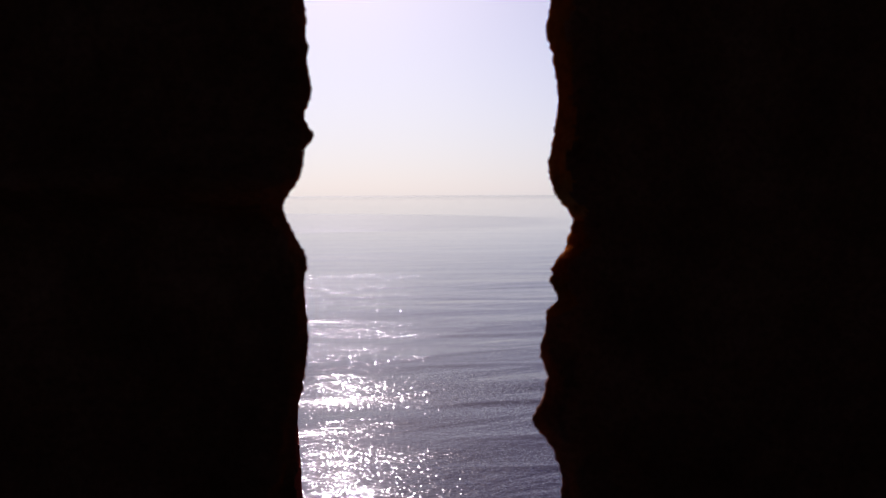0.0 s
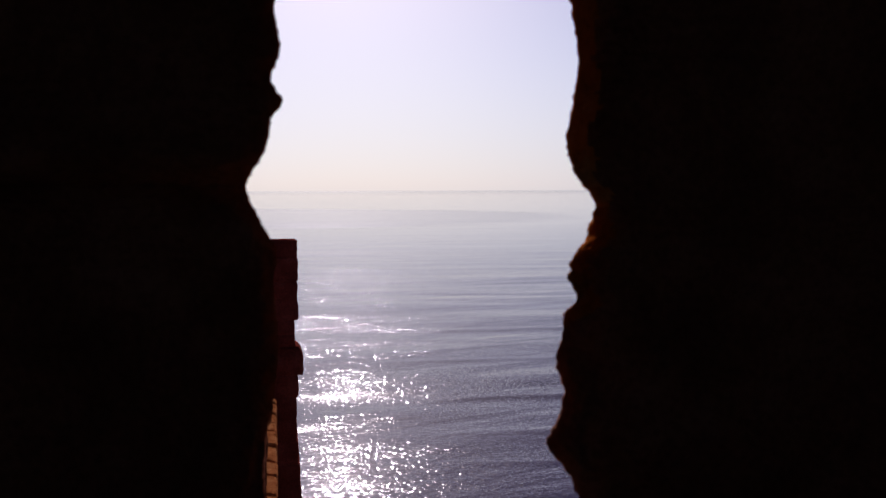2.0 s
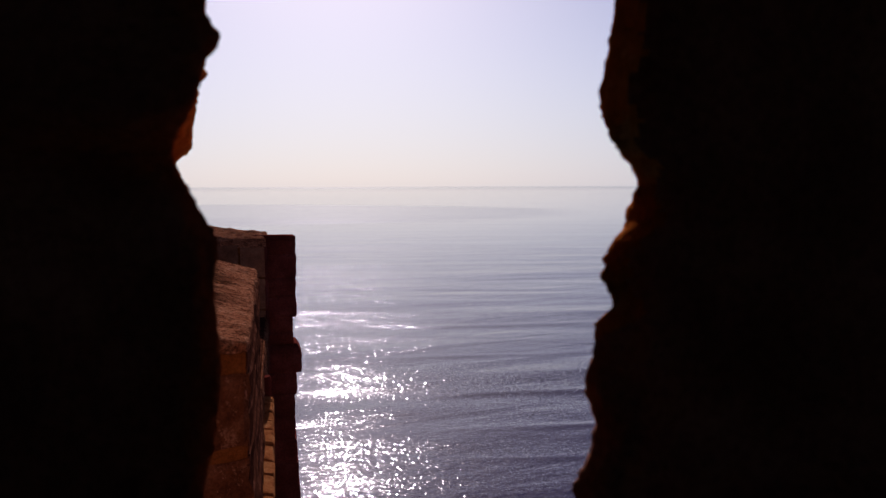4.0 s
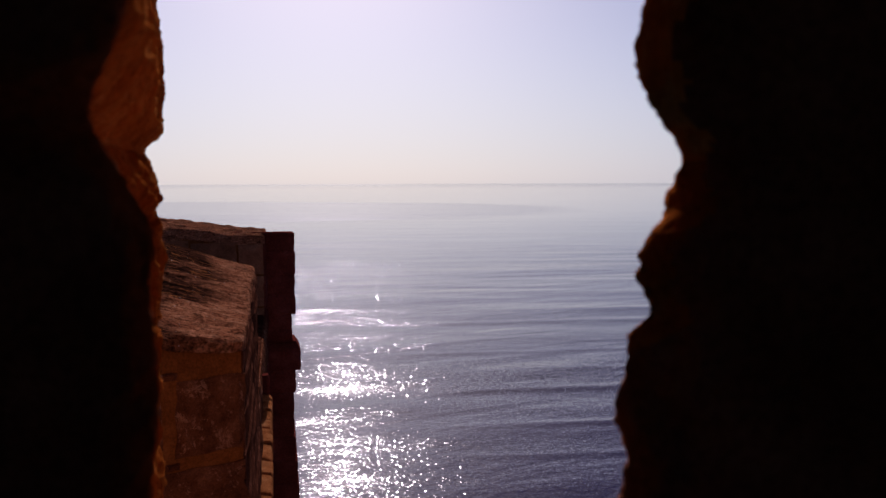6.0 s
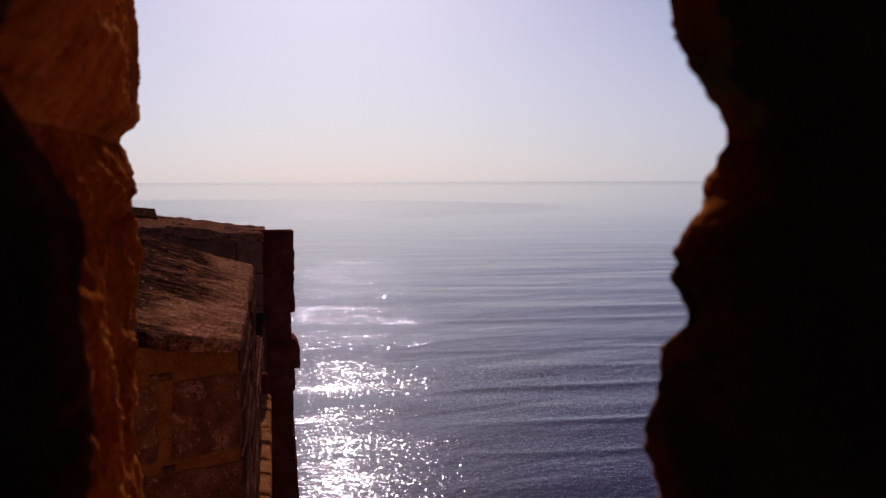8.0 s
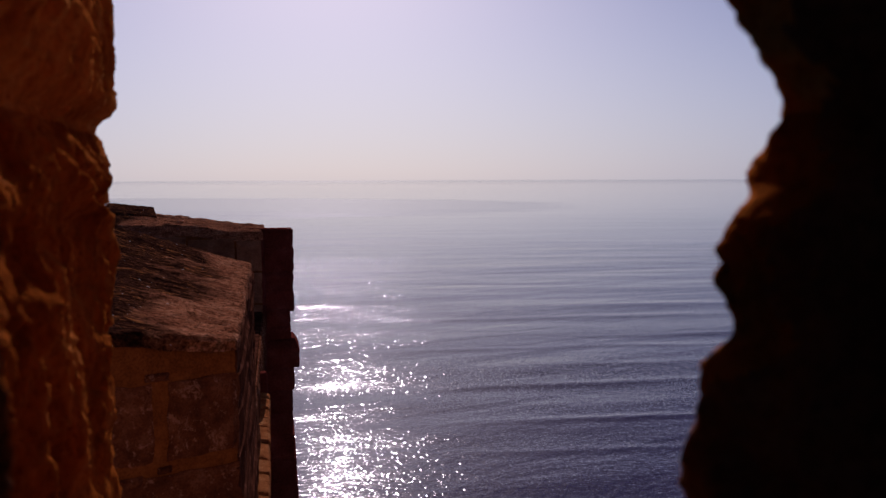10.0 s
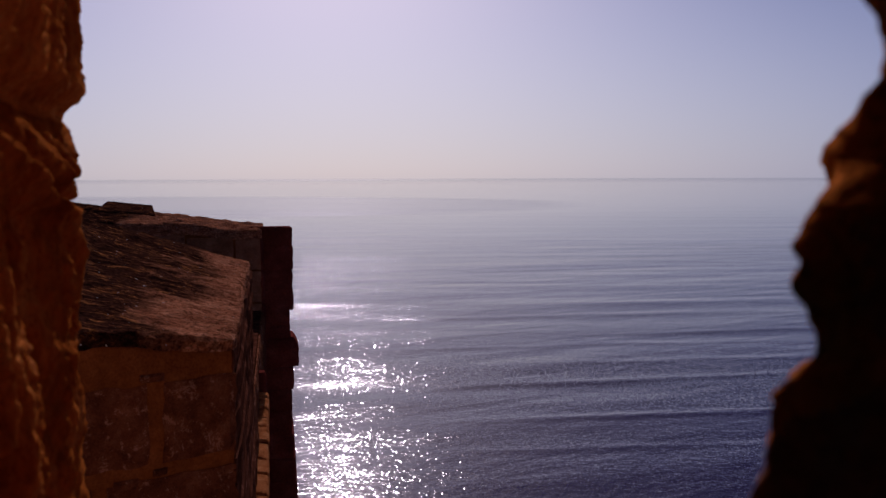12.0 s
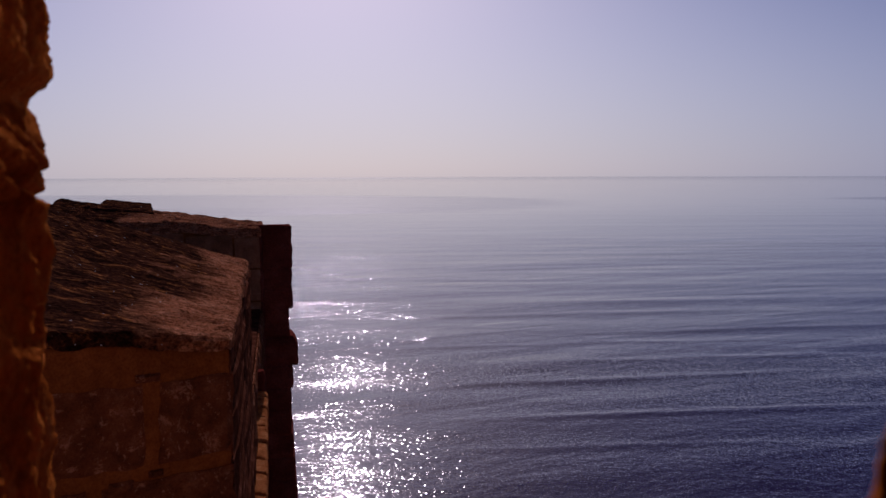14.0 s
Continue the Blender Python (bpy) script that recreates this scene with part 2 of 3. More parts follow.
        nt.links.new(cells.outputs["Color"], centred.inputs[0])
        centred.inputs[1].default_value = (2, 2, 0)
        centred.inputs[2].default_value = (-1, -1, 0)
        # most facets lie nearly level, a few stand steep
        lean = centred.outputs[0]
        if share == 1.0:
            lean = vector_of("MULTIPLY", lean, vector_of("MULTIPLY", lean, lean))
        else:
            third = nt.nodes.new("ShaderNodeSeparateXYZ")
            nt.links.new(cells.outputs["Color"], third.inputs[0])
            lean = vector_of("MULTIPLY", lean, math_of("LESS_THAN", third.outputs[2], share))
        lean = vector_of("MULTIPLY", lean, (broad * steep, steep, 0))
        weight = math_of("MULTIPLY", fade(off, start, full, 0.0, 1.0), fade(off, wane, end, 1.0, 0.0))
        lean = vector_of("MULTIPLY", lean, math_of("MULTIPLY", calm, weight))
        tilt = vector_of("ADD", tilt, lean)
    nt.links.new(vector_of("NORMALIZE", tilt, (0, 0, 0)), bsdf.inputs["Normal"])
    return m


SEA = sea_material()


# ---- building helpers ----
def mesh_of(name, verts, faces, mat, smooth=False):
    me = bpy.data.meshes.new(name)
    me.from_pydata([tuple(v) for v in verts], [], faces)
    me.materials.append(mat)
    if smooth:
        me.polygons.foreach_set("use_smooth", [True] * len(me.polygons))
    me.update()
    return me


def part(name, me, parent=None, label="", m=None):
    ob = new(name, me)
    if m is not None:
        ob.matrix_basis = m
    if parent:
        ob.parent = parent
    return tagged(ob, label) if label else ob


def slab(x0, x1, y0, y1, z0, z1):
    v = [(x, y, z) for z in (z0, z1) for x, y in ((x0, y0), (x1, y0), (x1, y1), (x0, y1))]
    return v, [(3, 2, 1, 0), (4, 5, 6, 7), (0, 1, 5, 4), (1, 2, 6, 5), (2, 3, 7, 6), (3, 0, 4, 7)]


def fbm(p, octaves=4):
    return noise.fractal(p, 1.0, 2.0, octaves, noise_basis="PERLIN_ORIGINAL")


# ---- sea ----
# long crests: middle, lean, half length, height and half width
CRESTS = ((28, 87, 0.10, 22, 0.15, 0.95), (16, 76, 0.06, 16, 0.06, 0.9), (24, 102, 0.16, 24, 0.12, 1.15), (36, 113, 0.10, 20, 0.08, 1.2), (14, 122, 0.12, 26, 0.08, 1.3),
          (48, 134, 0.14, 28, 0.10, 1.6), (22, 149, 0.12, 30, 0.10, 1.8), (56, 166, 0.10, 34, 0.12, 2.1))


def sea_height(x, y):
    """Low swell that comes in aslant, with shorter waves on it near the shore."""
    r = math.hypot(x, y)
    c, k = math.cos(radians(-16)), math.sin(radians(-16))
    along, across = x * c - y * k, x * k + y * c
    far = max(0.0, min(1.0, (420 - r) / 260))
    near = max(0.0, min(1.0, (190 - r) / 90))
    h = 0.16 * far * noise.noise(Vector((along * 0.02, across * 0.062, 3)))
    # a few long crests stand out
    for x0, y0, lean, length, tall, wide in CRESTS:
        d = y - y0 - lean * (x - x0) - 0.8 * noise.noise(Vector((x * 0.06, y0, 1)))
        if abs(d) < 4 * wide:
            h += tall * math.exp(-(d / wide) ** 2 - ((x - x0) / length) ** 4)
    return h + 0.035 * near * noise.noise(Vector((x * 0.06 + 9, (y - 0.4 * x) * 0.17, 7)))


def build_sea():
    """One sheet out to the horizon, finer in front of the slit."""
    z = -25.0
    turns = [radians(a) for a in np.concatenate((np.arange(-180, -45, 5), np.arange(-45, 45, 0.4), np.arange(45, 180, 5)))]
    rings = [40.0]
    while rings[-1] < 4900:
        rings.append(min(4900.0, rings[-1] * (1.006 if rings[-1] < 170 else 1.011 if rings[-1] < 430 else 1.06)))
    n = len(turns)
    verts = [(0, 0, z)]
    for r in rings:
        for a in turns:
            x, y = r * math.sin(a), r * math.cos(a)
            verts.append((x, y, z + (sea_height(x, y) if r < 430 and abs(a) < 0.8 else 0.0)))
    faces = [(0, 1 + (i + 1) % n, 1 + i) for i in range(n)]
    for j in range(len(rings) - 1):
        for i in range(n):
            p, q = 1 + j * n + i, 1 + j * n + (i + 1) % n
            faces.append((p, q, q + n, p + n))
    ob = new("water", mesh_of("water", verts, faces, SEA, True))
    tagged(ob, "calm blue-grey sea with low swell and sun glitter", "sea", kind="structure")


build_sea()


# ---- the thick wall with its slit ----
def bumps(z, base, waves):
    return base + sum(a * math.exp(-((z - c) / w) ** 2) for c, a, w in waves)


RIGHT_RIM = (0.0796, [(-0.02, -0.0022, 0.022), (-0.11, -0.003, 0.03), (0.036, 0.003, 0.012), (-0.09, 0.0015, 0.035), (-0.034, 0.0035, 0.009), (0.020, 0.0123, 0.03), (-0.137, -0.0140, 0.017), (-0.082, -0.0085, 0.02), (0.073, -0.0042, 0.02), (0.115, 0.0018, 0.03), (-0.066, -0.0034, 0.02), (-0.022, -0.0034, 0.018), (-0.118, -0.0036, 0.012), (-0.10, -0.0018, 0.018), (-0.19, 0.0053, 0.02),
                      (0.18, -0.0055, 0.02), (0.025, 0.0025, 0.013), (-0.034, 0.002, 0.009),
                      (0.047, -0.0055, 0.012), (0.010, -0.0006, 0.009), (-0.015, -0.0016, 0.012), (0.014, -0.0020, 0.009)])
RIGHT_DEPTH = (0.140, [(-0.09, 0.011, 0.035), (0.047, -0.015, 0.012), (0.010, 0.008, 0.011), (0.029, -0.005, 0.007), (0.014, 0.010, 0.009), (-0.006, 0.004, 0.008), (-0.026, -0.004, 0.008), (-0.058, -0.002, 0.012), (-0.078, -0.004, 0.014)])
LEFT_RIM = (-0.1147, [(-0.07, 0.0032, 0.05), (0.03, 0.0018, 0.025), (0.085, 0.0028, 0.02), (-0.11, -0.0018, 0.05), (0.042, -0.0016, 0.02), (-0.147, -0.0071, 0.05), (0.042, -0.0163, 0.03), (0.057, 0.0048, 0.009), (0.07, 0.0032, 0.014), (0.006, 0.0042, 0.013),
                      (0.114, 0.0054, 0.03), (0.093, 0.0094, 0.009), (0.098, -0.0079, 0.02)])
LEFT_OUTER = (-0.2768, [(0.05, -0.006, 0.009), (0.2, -0.007, 0.04), (0.008, 0.003, 0.015), (-0.029, -0.003, 0.009), (0.022, 0.0045, 0.014)])
INNER_Y, OUTER_Y = 0.095, 0.60
SHADED_COLS = 35  # columns of a jamb on the room side


def jamb_section(side, z):
    """The outline of the jamb at height z, from the room along the splay to the outside: (x, y, roughness of the surface)."""
    pts = []
    if side < 0:
        # the upper block stands further into the room than the lower one
        k = max(0.0, min(1.0, (z - 0.02) / 0.075))
        k = k * k * (3 - 2 * k)
        yn = 0.106 - 0.025 * k - 0.030 * math.exp(-((z - 0.058) / 0.022) ** 2)
        k = max(0.0, min(1.0, (z - 0.025) / 0.035))
        k = k * k * (3 - 2 * k)
        xn, xf = bumps(z, *LEFT_RIM) + 0.0055 * k + 0.30 * (0.106 - 0.033 * k - yn), bumps(z, *LEFT_OUTER)
        inner, bow = yn - 0.011, -0.006
        # its outer end overhangs the joint
        step = max(0.0, min(1.0, (z - 0.046) / 0.020))
        xf += 0.0130 * step * step * (3 - 2 * step)
    else:
        # the knobbly block below stands out under a sharp shoulder
        step = 0.0065 * math.exp(-((z + 0.04) / 0.022) ** 2) / (1 + math.exp((z + 0.0405) / 0.0016))
        xn, xf, yn = bumps(z, *RIGHT_RIM) - step, 0.44, bumps(z, *RIGHT_DEPTH)
        inner, bow = 0.127, 0.0
    hollow = 0.0 if side > 0 else 0.016 + 0.014 * math.exp(-((z - 0.02) / 0.035) ** 2) if z < 0.055 else 0.030 * max(0.0, 1 - (z - 0.055) / 0.03)
    r, turn = (0.018, radians(50)) if side < 0 else (0.026, radians(42))
    for i in range(26):
        k = i / 26
        pts.append((side * 0.75 * (1 - k) ** 1.6 + (xn + side * r) * (1 - (1 - k) ** 1.6), inner, 0.35))
    for i in range(9):
        # the worn edge turns towards the room and ends in a blunt arris
        a = i / 8 * turn
        pts.append((xn + side * r * (1 - math.sin(a) / math.sin(turn)), inner + (yn - inner) * (1 - math.cos(a)) / (1 - math.cos(turn)), 0.45))
    n = 150
    for i in range(1, n + 1):
        k = i / n
        x = xn + (xf - xn) * k
        # behind the edge of the lower left block the face falls back at once
        dent = -hollow * min(1.0, k / 0.09) * math.exp(-(max(0.0, k - 0.09) / 0.28) ** 2)
        pts.append((x - side * bow * math.sin(math.pi * k) + dent, yn + (OUTER_Y - 0.02 - yn) * k, 0.6 + 0.7 * min(1, (9 if side < 0 else 3) * k) - 0.6 * max(0.0, (k - 0.72) / 0.28)))
    for i in range(1, 5):
        a = i / 4 * math.pi / 2
        pts.append((xf + side * 0.02 * (1 - math.cos(a)), OUTER_Y - 0.02 + 0.02 * math.sin(a), 0.9))
    for i in range(1, 6):
        pts.append((xf + side * 0.02 + (side * 0.75 - xf - side * 0.02) * i / 5, OUTER_Y, 0.6))
    return pts


def pitted(p, amount):
    """How far the weathered surface stands out at p: upright flutes, lumps, and honeycomb holes low down."""
    low = max(0.0, min(1.0, (0.03 - p.z) / 0.05))
    warp = p + (0.007 + 0.006 * low) * noise.noise_vector(p * 26)
    q = Vector((warp.x, warp.y, warp.z * (0.22 + 0.06 * low)))
    # rounded folds with narrow grooves between them, like hanging cloth
    folds = 2.0 * abs(noise.noise(q * (16 - 6 * low))) - 0.45 + 0.5 * (1.8 * abs(noise.noise(q * 33 + Vector((4, 1, 7)))) - 0.4)
    flutes = (0.0085 + 0.0075 * low) * folds + 0.0045 * fbm(q * 12, 2) - 0.0025 * low
    lumps = fbm(p * 80 + Vector((3, 7, 1)), 4) * 0.0026
    mask = max(0.0, min(1.0, (0.55 if p.x < 0 else 0.3) + 1.8 * noise.noise(p * 8 + Vector((5, 2, 8))) - 4.0 * (p.z + 0.06)))
    calm = 1 - 0.75 * max(0.0, min(1.0, 1.4 - abs(p.z - 0.05) / 0.05))
    pit = 0.0
    if mask > 0:
        d, at = noise.voronoi(Vector((warp.x * 24, warp.y * 24, warp.z * 17)))
        if noise.noise(at[0] * 7.3) > (-0.2 if p.x < 0 else -0.05):
            pit = -0.026 * mask * max(0.0, 1 - d[0] * 2.1) ** 0.6
    return amount * (flutes * calm + lumps + pit) + 0.0017 * fbm(p * 210, 3)


def jamb_stone(side, z0, z1, label, mat=ROCK):
    rows = max(2, round((z1 - z0) / 0.0018))
    verts, faces, count = [], [], 0
    for j in range(rows + 1):
        z = z0 + (z1 - z0) * j / rows
        sec = jamb_section(side, z)
        count = len(sec)
        for i, (x, y, rough) in enumerate(sec):
            a, b = sec[max(0, i - 1)], sec[min(count - 1, i + 1)]
            t = Vector((b[0] - a[0], b[1] - a[1], 0)).normalized()
            normal = Vector((t.y, -t.x, 0)) if side < 0 else Vector((-t.y, t.x, 0))
            p = Vector((x, y, z))
            p += normal * pitted(p, rough)
            verts.append(p)
    for j in range(rows):
        for i in range(count - 1):
            a, b = j * count + i, j * count + i + 1
            f = (a, b, b + count, a + count)
            faces.append(f if side < 0 else f[::-1])
        a, b = j * count + count - 1, j * count
        f = (a, b, b + count, a + count)
        faces.append(f if side < 0 else f[::-1])
    low, top = tuple(range(count)), tuple(rows * count + i for i in range(count))
    faces += [low[::-1], top] if side < 0 else [low, top[::-1]]
    me = mesh_of("jamb_stone", verts, faces, mat, True)
    # patina with shade painted in darkens the room side up to the worn edge
    me.materials.append(SHADED_PATINA)
    shade_slots = []
    for j in range(rows):
        z = z0 + (z1 - z0) * j / rows
        # the painted shade reaches further in over the shoulder of the lower left block
        reach = (SHADED_COLS if side < 0 else 29) + 3 * noise.noise(Vector((side, 0, z * 60))) + (4 * math.exp(-((z - 0.025) / 0.028) ** 2) if side < 0 else 7 * max(0.0, min(1.0, (-0.045 - z) / 0.02)))
        shade_slots += [1 if i < reach else 0 for i in range(count)]
    me.polygons.foreach_set("material_index", shade_slots + [0] * (len(me.polygons) - len(shade_slots)))
    part("jamb_stone", me, seaward, label)


def build_seaward_wall():
    x0, x1 = -2.2, 2.2
    for box in ((x0, -0.752, INNER_Y, OUTER_Y, -25.5, 2.2), (0.752, x1, INNER_Y, OUTER_Y, -25.5, 2.2)):
        part("wall_flank", mesh_of("wall_flank", *slab(*box), OUTER), seaward)
    part("sill", mesh_of("sill", *slab(-0.75, 0.75, INNER_Y, OUTER_Y, -25.5, -0.422), OUTER), seaward)
    part("lintel", mesh_of("lintel", *slab(-0.75, 0.75, INNER_Y, OUTER_Y, 0.482, 2.2), OUTER), seaward)


seaward = tagged(new("wall_seaward"), "thick weathered sandstone wall pierced by a splayed slit", "wall", kind="structure")
jamb_stone(-1, -0.42, 0.0415, "honeycombed orange sandstone block with a fluted face", DARKENED_ROCK)
jamb_stone(-1, 0.0415, 0.48, "orange sandstone block with a smooth worn hollow")
jamb_stone(1, -0.42, 0.0275, "dark rounded sandstone block with a knob", DARKENED_ROCK)
jamb_stone(1, 0.0275, 0.48, "dark rounded sandstone block")
build_seaward_wall()


def build_room():
    for name, label, box in (("wall_west", "bare brown stone room wall", (-2.4, -2.2, -3.2, OUTER_Y, -25.5, 2.2)),
                             ("wall_east", "bare brown stone room wall", (2.2, 2.4, -3.2, OUTER_Y, -25.5, 2.2)),
                             ("floor", "bare brown stone floor", (-2.2, 2.2, -3.0, INNER_Y, -1.7, -1.5)),
                             ("ceiling", "bare brown stone ceiling", (-2.4, 2.4, -3.2, OUTER_Y, 2.2, 2.4))):
        tagged(new(name, mesh_of(name, *slab(*box), ROOM)), label, name.split("_")[0], kind="structure")


def build_back_wall():
    """The wall behind, with an unseen opening added to let in fill light."""
    wall = tagged(new("wall_back"), "bare brown stone room wall with an added opening for fill light", "wall", kind="structure")
    for box in ((-2.2, -0.62, -3.2, -3.0, -1.7, 2.2), (0.62, 2.2, -3.2, -3.0, -1.7, 2.2), (-0.62, 0.62, -3.2, -3.0, -1.7, 0.0), (-0.62, 0.62, -3.2, -3.0, 1.45, 2.2)):
        part("wall_panel", mesh_of("wall_panel", *slab(*box), ROOM), wall)


build_room()
build_back_wall()


# ---- masonry outside ----
def block_mesh(name, mat, seed, nx=5, nz=5, ragged=0.03):
    """A rough-hewn block, 1 x 1 on its face (x, z from 0 to 1), face towards -y, with worn rounded edges."""
    rnd = random.Random(seed)
    shift = Vector((rnd.uniform(0, 50), rnd.uniform(0, 50), 0))
    verts, faces = [], []
    for j in range(nz + 1):
        for i in range(nx + 1):
            u, v = i / nx, j / nz
            edge = min(u, 1 - u, v, 1 - v)
            x = u + (ragged * noise.noise(Vector((0, v * 4, 0)) + shift) if i in (0, nx) else 0)
            z = v + (ragged * noise.noise(Vector((u * 4, 9, 0)) + shift) if j in (0, nz) else 0)
            y = -1.0 + (0.75 if edge == 0 else 0) + 0.35 * noise.noise(Vector((u * 4, v * 4, 2)) + shift)
            verts.append((x, y, z))
    n = nx + 1
    for j in range(nz):
        for i in range(nx):
            a = j * n + i
            faces.append((a, a + 1, a + n + 1, a + n))
    ring = [i for i in range(nx + 1)] + [j * n + nx for j in range(1, nz + 1)] + [nz * n + i for i in range(nx - 1, -1, -1)] + [j * n for j in range(nz - 1, 0, -1)]
    base = len(verts)
    for k in ring:
        verts.append((verts[k][0], 0.6, verts[k][2]))
    m = len(ring)
    for k in range(m):
        faces.append((ring[k], base + k, base + (k + 1) % m, ring[(k + 1) % m]))
    return mesh_of(name, verts, faces, mat, False)


def masonry(parent, mat, a, b, top_a, top_b, bottom, courses, lengths, seed, joint=0.022, proud=0.022, given=None, fineness=5):
    """Rows of blocks on the upright face from a to b (seen from its right-hand side, a on the left)."""
    rnd = random.Random(seed)
    kinds = [block_mesh("stone", mat, seed * 10 + k, fineness, fineness, 0.03 if fineness < 6 else 0.055) for k in range(5)]
    ax = Vector((b[0] - a[0], b[1] - a[1], 0))
    length = ax.length
    ax.normalize()
    turn = Matrix(((ax.x, -ax.y, 0), (ax.y, ax.x, 0), (0, 0, 1))).to_4x4()
    z, row = min(top_a, top_b), 0
    while z > bottom:
        h = rnd.uniform(*courses)
        s = -rnd.uniform(0, 0.5) * lengths[0] * (row % 2)
        cuts = list(given[row][1]) if given and row < len(given) else None
        if cuts:
            h = given[row][0]
        i = 0
        while s < length - 0.02:
            w = cuts[i] if cuts and i < len(cuts) else rnd.uniform(*lengths)
            i += 1
            s0, s1 = max(0.0, s), min(length, s + w)
            if length - s1 < 0.12:
                s1 = length
            if s1 - s0 > 0.05:
                up = z + (top_a + (top_b - top_a) * (s0 + s1) / 2 / length - z if row == 0 else 0)
                where = Matrix.Translation((a[0], a[1], 0)) @ turn @ Matrix.Translation((s0 + joint / 2, 0, z - h + joint / 2))
                where = where @ Matrix.Diagonal((s1 - s0 - joint, proud * rnd.uniform(0.7, 1.3), up - z + h - joint, 1))
                part("stone", rnd.choice(kinds), parent, m=where)
            s = s1 + (0 if s1 < length else 1)
        z -= h
        row += 1


def top_slab(name, corners, thick, mat, parent, rough, label, n=130):
    """A weathered sloping top between four corners (front right, front left, back left, back right)."""
    fr, fl, bl, br = (Vector(c) for c in corners)
    verts, faces = [], []
    for j in range(n + 1):
        for i in range(n + 1):
            u, v = i / n, j / n
            p = (fr.lerp(fl, u)).lerp(br.lerp(bl, u), v)
            edge = min(u, 1 - u, v, 1 - v) * n
            p.z += rough * (fbm(Vector((p.x * 0.9, p.y * 2.2, 0.3)), 5) + 0.35 * fbm(p * 9, 4) + 0.3 * abs(noise.noise(Vector((p.x * 3.5, p.y * 13, 1))))) - 0.018 * max(0, 1 - edge / 1.6) ** 2
            if edge == 0:
                p += 0.02 * noise.noise_vector(p * 4)
            verts.append(p)
    w = n + 1
    for j in range(n):
        for i in range(n):
            a = j * w + i
            faces.append((a, a + w, a + w + 1, a + 1))
    ring = [i for i in range(n + 1)] + [j * w + n for j in range(1, n + 1)] + [n * w + i for i in range(n - 1, -1, -1)] + [j * w for j in range(n - 1, 0, -1)]
    base, m = len(verts), len(ring)
    for k in ring:
        verts.append(verts[k] - Vector((0, 0, thick + 0.012 * noise.noise(verts[k] * 5))))
    for k in range(m):
        faces.append((ring[k], ring[(k + 1) % m], base + (k + 1) % m, base + k))
    faces.append(tuple(base + k for k in range(m)))
    part(name, mesh_of(name, verts, faces, mat, False), parent, label)


def body(name, footprint, tops, bottom, mat, parent):
    n = len(footprint)
    verts = [(x, y, bottom) for x, y in footprint] + [(x, y, z) for (x, y), z in zip(footprint, tops)]
    faces = [tuple(range(n))[::-1], tuple(range(n, 2 * n))] + [(i, (i + 1) % n, n + (i + 1) % n, n + i) for i in range(n)]
    part(name, mesh_of(name, verts, faces, mat), parent)


SEA_FOOT = -25.4


def near_merlon():
    thing = tagged(new("merlon"), "red-brown ashlar merlon with a lichened sloping coping", "merlon", "merlons of the parapet")
    fr, br = (-0.935, 3.66), (-1.589, 6.917)
    fl, bl = (-2.27, 2.80), (-2.93, 6.05)
    t = 0.045
    # the coping stands a little proud of the front
    top_slab("coping", ((fr[0] + 0.010, fr[1] - 0.016, -0.706), (fl[0] + 0.010, fl[1] - 0.016, -0.49), (*bl, -0.20), (*br, -0.713)), t, COPING, thing, 0.03, "black-lichened coping with a bare tan corner")
    inset = 0.004
    body("core", [(fl[0], fl[1]), (fr[0] - 0.84 * inset, fr[1] - 0.54 * inset), (br[0] - 0.02, br[1] - 0.02), (bl[0], bl[1])],
         [-0.49 - t, -0.706 - t, -0.713 - t, -0.2 - t], SEA_FOOT, MORTAR, thing)
    # front, then the long outer side
    masonry(thing, ASHLAR, fl, (fr[0] + 0.034, fr[1] + 0.022), -0.84, -0.84, -4.2, (0.34, 0.42), (0.3, 0.55), 3, 0.065, 0.019,
            [(0.41, [0.44, 0.38, 0.43, 0.378]), (0.38, [0.3, 0.5, 0.25, 0.54])], 9)
    chinks(thing, fr)
    masonry(thing, SHADED_ASHLAR, fr, br, -0.72 - t, -0.72 - t, -4.2, (0.10, 0.22), (1.1, 2.4), 4, 0.014, 0.016)


def chinks(thing, corner):
    """Small stones pressed into the wide joints of the front."""
    turn = Matrix(((0.84, -0.54, 0), (0.54, 0.84, 0), (0, 0, 1))).to_4x4()
    for k, (s, z, w, h) in enumerate(((0.40, -0.862, 0.10, 0.034), (0.52, -1.315, 0.10, 0.05), (0.86, -0.87, 0.09, 0.04), (0.36, -1.27, 0.06, 0.03))):
        m = Matrix.Translation((corner[0] - 0.84 * s, corner[1] - 0.54 * s, z)) @ turn @ Matrix.Diagonal((w, 0.022, h, 1))
        part("chink_stone", block_mesh("chink_stone", ASHLAR, 300 + k, 5, 4, 0.1), thing, m=m)


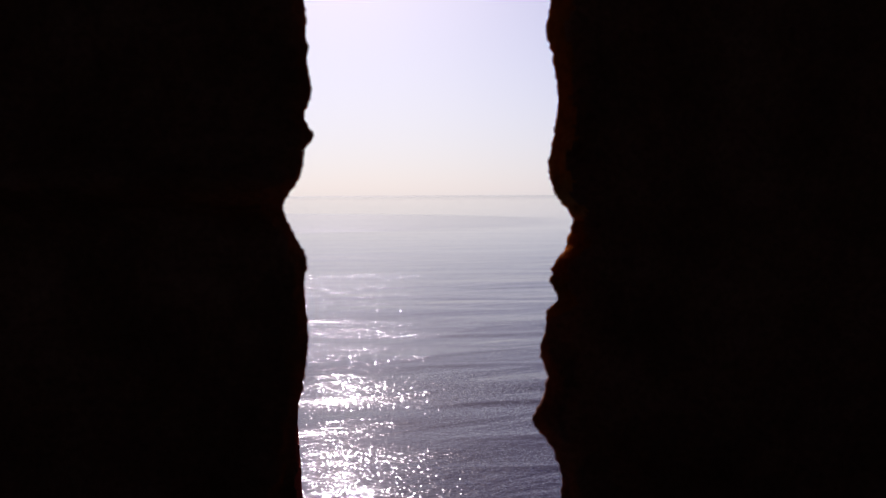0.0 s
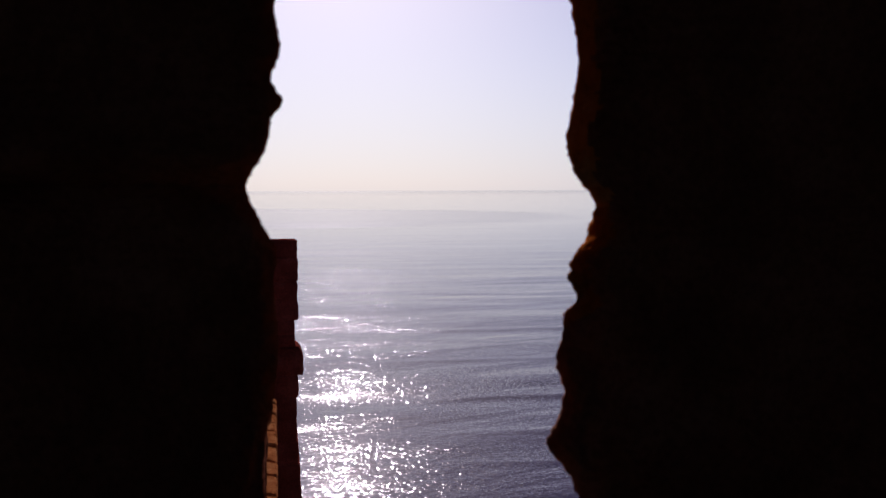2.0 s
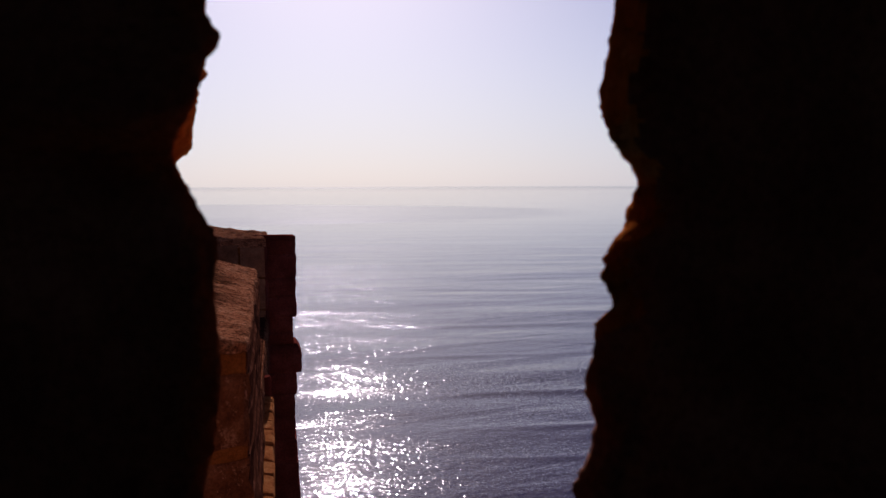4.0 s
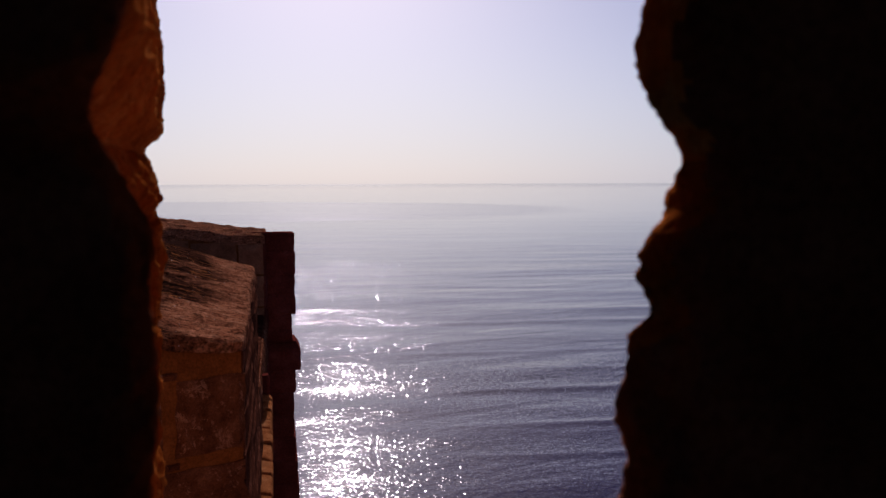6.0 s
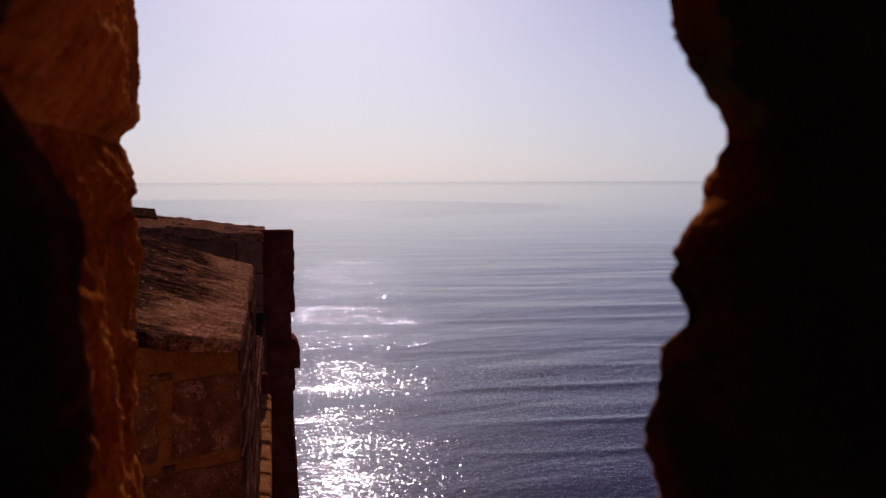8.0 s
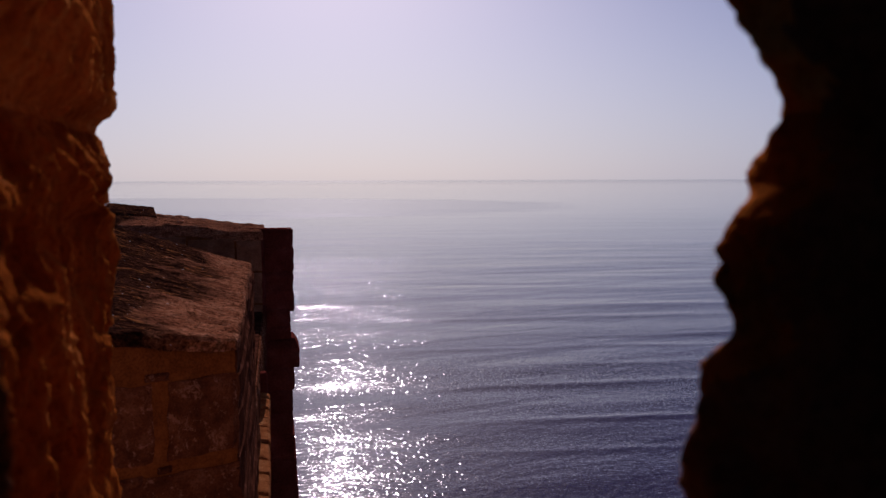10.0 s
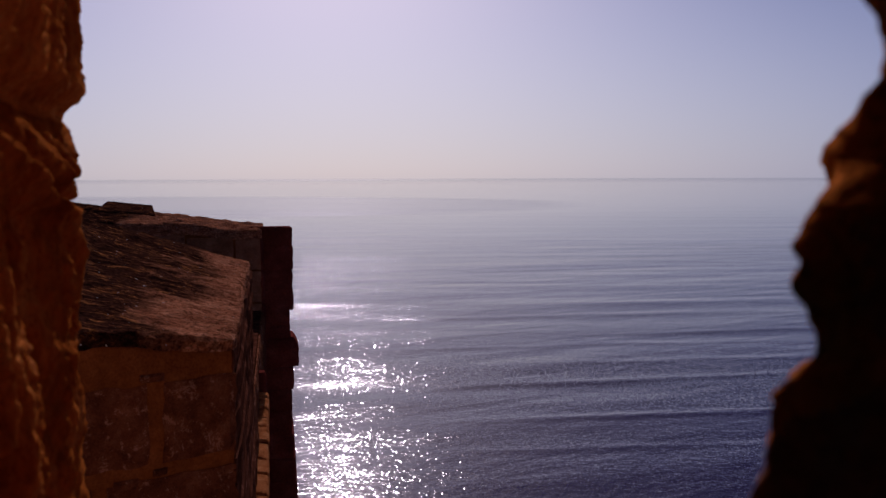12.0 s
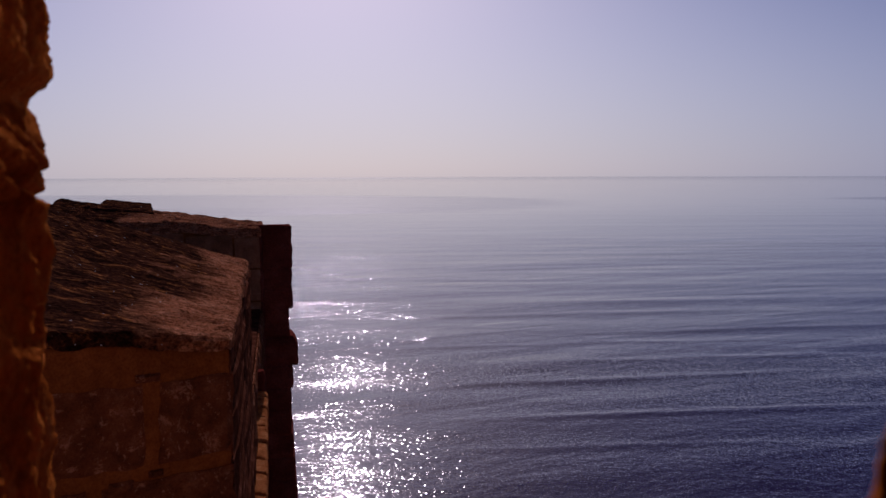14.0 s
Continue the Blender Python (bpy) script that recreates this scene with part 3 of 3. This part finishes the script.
def far_merlon():
    thing = tagged(new("merlon"), "dark ashlar merlon with a cracked sloping coping", "merlon", "merlons of the parapet")
    fr, br = (-2.554, 11.858), (-2.84, 13.4)
    fl, bl = (-5.6, 11.25), (-5.9, 13.0)
    t = 0.12
    top_slab("coping", ((*fr, -0.755), (*fl, -0.58), (*bl, -0.385), (*br, -0.765)), t, FAR_COPING, thing, 0.055, "cracked dark coping", 90)
    top_slab("loose_slab", ((-4.22, 12.45, -0.575), (-5.05, 12.3, -0.50), (-5.15, 12.98, -0.385), (-4.45, 13.0, -0.455)), 0.08, COPING, thing, 0.03, "black broken slab lying on the coping", 30)
    body("core", [fl, (fr[0] - 0.02, fr[1] + 0.02), (br[0] - 0.02, br[1]), bl], [-0.58 - t, -0.755 - t, -0.78 - t, -0.43 - t], SEA_FOOT, MORTAR, thing)
    masonry(thing, LIGHTENED_ASHLAR, fl, fr, -0.58 - t, -0.77 - t, -5.0, (0.35, 0.5), (0.5, 0.9), 5, 0.03, 0.03)
    masonry(thing, FAR_ASHLAR, fr, br, -0.76 - t, -0.73 - t, -5.0, (0.35, 0.5), (0.4, 0.8), 6, 0.03, 0.03)


def parapet_wall():
    """The lower wall between the merlons and the ledge along its outer foot."""
    wall = tagged(new("wall_parapet"), "lower ashlar wall between the merlons", "wall", kind="structure")
    body("core", [(-2.93, 6.05), (-1.62, 6.917), (-2.58, 11.85), (-4.6, 11.4)], [-1.9, -1.9, -1.9, -1.9], SEA_FOOT, SHADED_ASHLAR, wall)
    masonry(wall, ASHLAR, (-1.60, 6.93), (-2.555, 11.83), -1.9, -1.9, -6.0, (0.35, 0.45), (0.4, 0.8), 7, 0.03, 0.025)


def ledge():
    """A narrow buttress against the parapet, with a weathered top of yellow stones that falls towards the slit."""
    thing = tagged(new("buttress"), "narrow buttress with sunlit yellow weathered stones", "buttress")
    top, fall, back, front = -2.21, 0.27, 8.5, 5.9
    z_front = top - fall * (back - front)
    line = lambda y: -0.953 - 0.1937 / 0.981 * (y - 3.66)
    body("core", [(line(front) - 0.2, front), (line(front) + 0.10, front), (line(back) + 0.10, back), (line(back) - 0.2, back)],
         [z_front - 0.04, z_front - 0.04, top - 0.04, top - 0.04], SEA_FOOT, MORTAR, thing)
    course("upper_stage", line(back) + 0.09, 0.3, back + 0.01, 0.12, top - 0.1, top + 0.2, FAR_ASHLAR, thing, 50)
    rnd = random.Random(8)
    y = front
    while y < back - 0.05:
        y1 = min(back, y + rnd.uniform(0.12, 0.34))
        verts, lift = [], rnd.uniform(0.0, 0.018)
        for yy in (y + 0.006, y + 0.02, y1 - 0.02, y1 - 0.006):
            drop = 0.012 if yy in (y + 0.006, y1 - 0.006) else 0.0
            for e, worn in ((-0.2, 0), (0.03, 0), (0.10, 0.008), (0.118, 0.03)):
                z = z_front + fall * (yy - front) + lift - drop - worn + rnd.uniform(-0.006, 0.006)
                verts.append((line(yy) + e + rnd.uniform(-0.006, 0.006), yy, z))
        faces = [(j * 4 + i, j * 4 + i + 1, j * 4 + i + 5, j * 4 + i + 4) for j in range(3) for i in range(3)]
        ring = [0, 1, 2, 3, 7, 11, 15, 14, 13, 12, 8, 4]
        verts += [(verts[k][0], verts[k][1], verts[k][2] - 0.16) for k in ring]
        faces += [(ring[k], 16 + k, 16 + (k + 1) % 12, ring[(k + 1) % 12]) for k in range(12)]
        part("weathering_stone", mesh_of("weathering_stone", verts, faces, LEDGE), thing)
        y = y1


PARAPET = Vector((-0.1937, 0.981, 0))  # the way the parapet runs


def course(name, x_right, width, y, depth, z0, z1, mat, parent, seed, wear=0.012, shoulder=0.0):
    """One course of a corner, its front seen from the slit, with a worn right-hand edge that runs back along the parapet."""
    rows, cols = max(3, round((z1 - z0) / 0.04)), 14
    shift = Vector((seed * 3.1, seed * 1.7, 0))
    verts, faces = [], []
    for j in range(rows + 1):
        v = j / rows
        z = z0 + (z1 - z0) * v
        round_off = 0.016 * max(0, 1 - min(v, 1 - v) * rows / 1.2)
        round_off += shoulder * max(0.0, 1 - (1 - v) * 3.2) ** 1.5
        edge = wear * (noise.noise(Vector((z * 7, 0, 0)) + shift) + 0.6 * noise.noise(Vector((z * 23, 4, 0)) + shift)) - round_off
        for i in range(cols + 1):
            u = i / cols
            x = x_right - width * (1 - u) + edge * u
            verts.append((x, y - 0.2 * width * (1 - u) + round_off + 0.02 * noise.noise(Vector((x * 3, z * 3, 1)) + shift) + (0.012 if i == cols else 0), z))
        verts.append((x_right + edge + PARAPET.x * depth, y + depth, z))
        verts.append((x_right - width + PARAPET.x * depth, y + depth - 0.2 * width, z))
    w = cols + 3
    for j in range(rows):
        for i in range(w):
            a, b = j * w + i, j * w + (i + 1) % w
            faces.append((a, b, b + w, a + w))
    faces += [tuple(range(w))[::-1], tuple(rows * w + i for i in range(w))]
    return part(name, mesh_of(name, verts, faces, mat), parent)


def corner_tower():
    """The far corner of the wall: courses with a string course that stands proud."""
    thing = tagged(new("tower"), "dark red ashlar tower corner with a projecting string course", "tower")
    heights = [-0.78, -1.02, -1.36, -1.66, -1.95, -2.17, -2.36, -2.78, -3.12, -3.46, -3.8, -4.15, -4.5, -4.9]
    edges = [-2.174, -2.166, -2.180, -2.172, -2.235, -2.228, -2.115, -2.19, -2.215, -2.225, -2.205, -2.185, -2.165]
    for k, x in enumerate(edges):
        name = "string_course" if k == 6 else "corner_course"
        course(name, x, 2.6, 12.16, 0.6 if k == 6 else 0.9 if k == 0 else 2.2, heights[k + 1], heights[k], FAR_ASHLAR, thing, 20 + k, 0.02 if k == 6 else 0.012, 0.075 if k == 6 else 0.0)
    top_slab("cap", ((-2.176, 12.15, -0.742), (-4.2, 11.75, -0.71), (-4.35, 12.6, -0.75), (-2.35, 13.05, -0.790)), 0.05, FAR_ASHLAR, thing, 0.012, "", 40)
    course("string_backing", -2.37, 2.6, 12.70, 1.6, heights[7], heights[6], FAR_ASHLAR, thing, 41)
    course("lower_shaft", -2.15, 2.6, 12.16, 2.2, SEA_FOOT, heights[-1], FAR_ASHLAR, thing, 40)


near_merlon()
far_merlon()
parapet_wall()
ledge()
corner_tower()
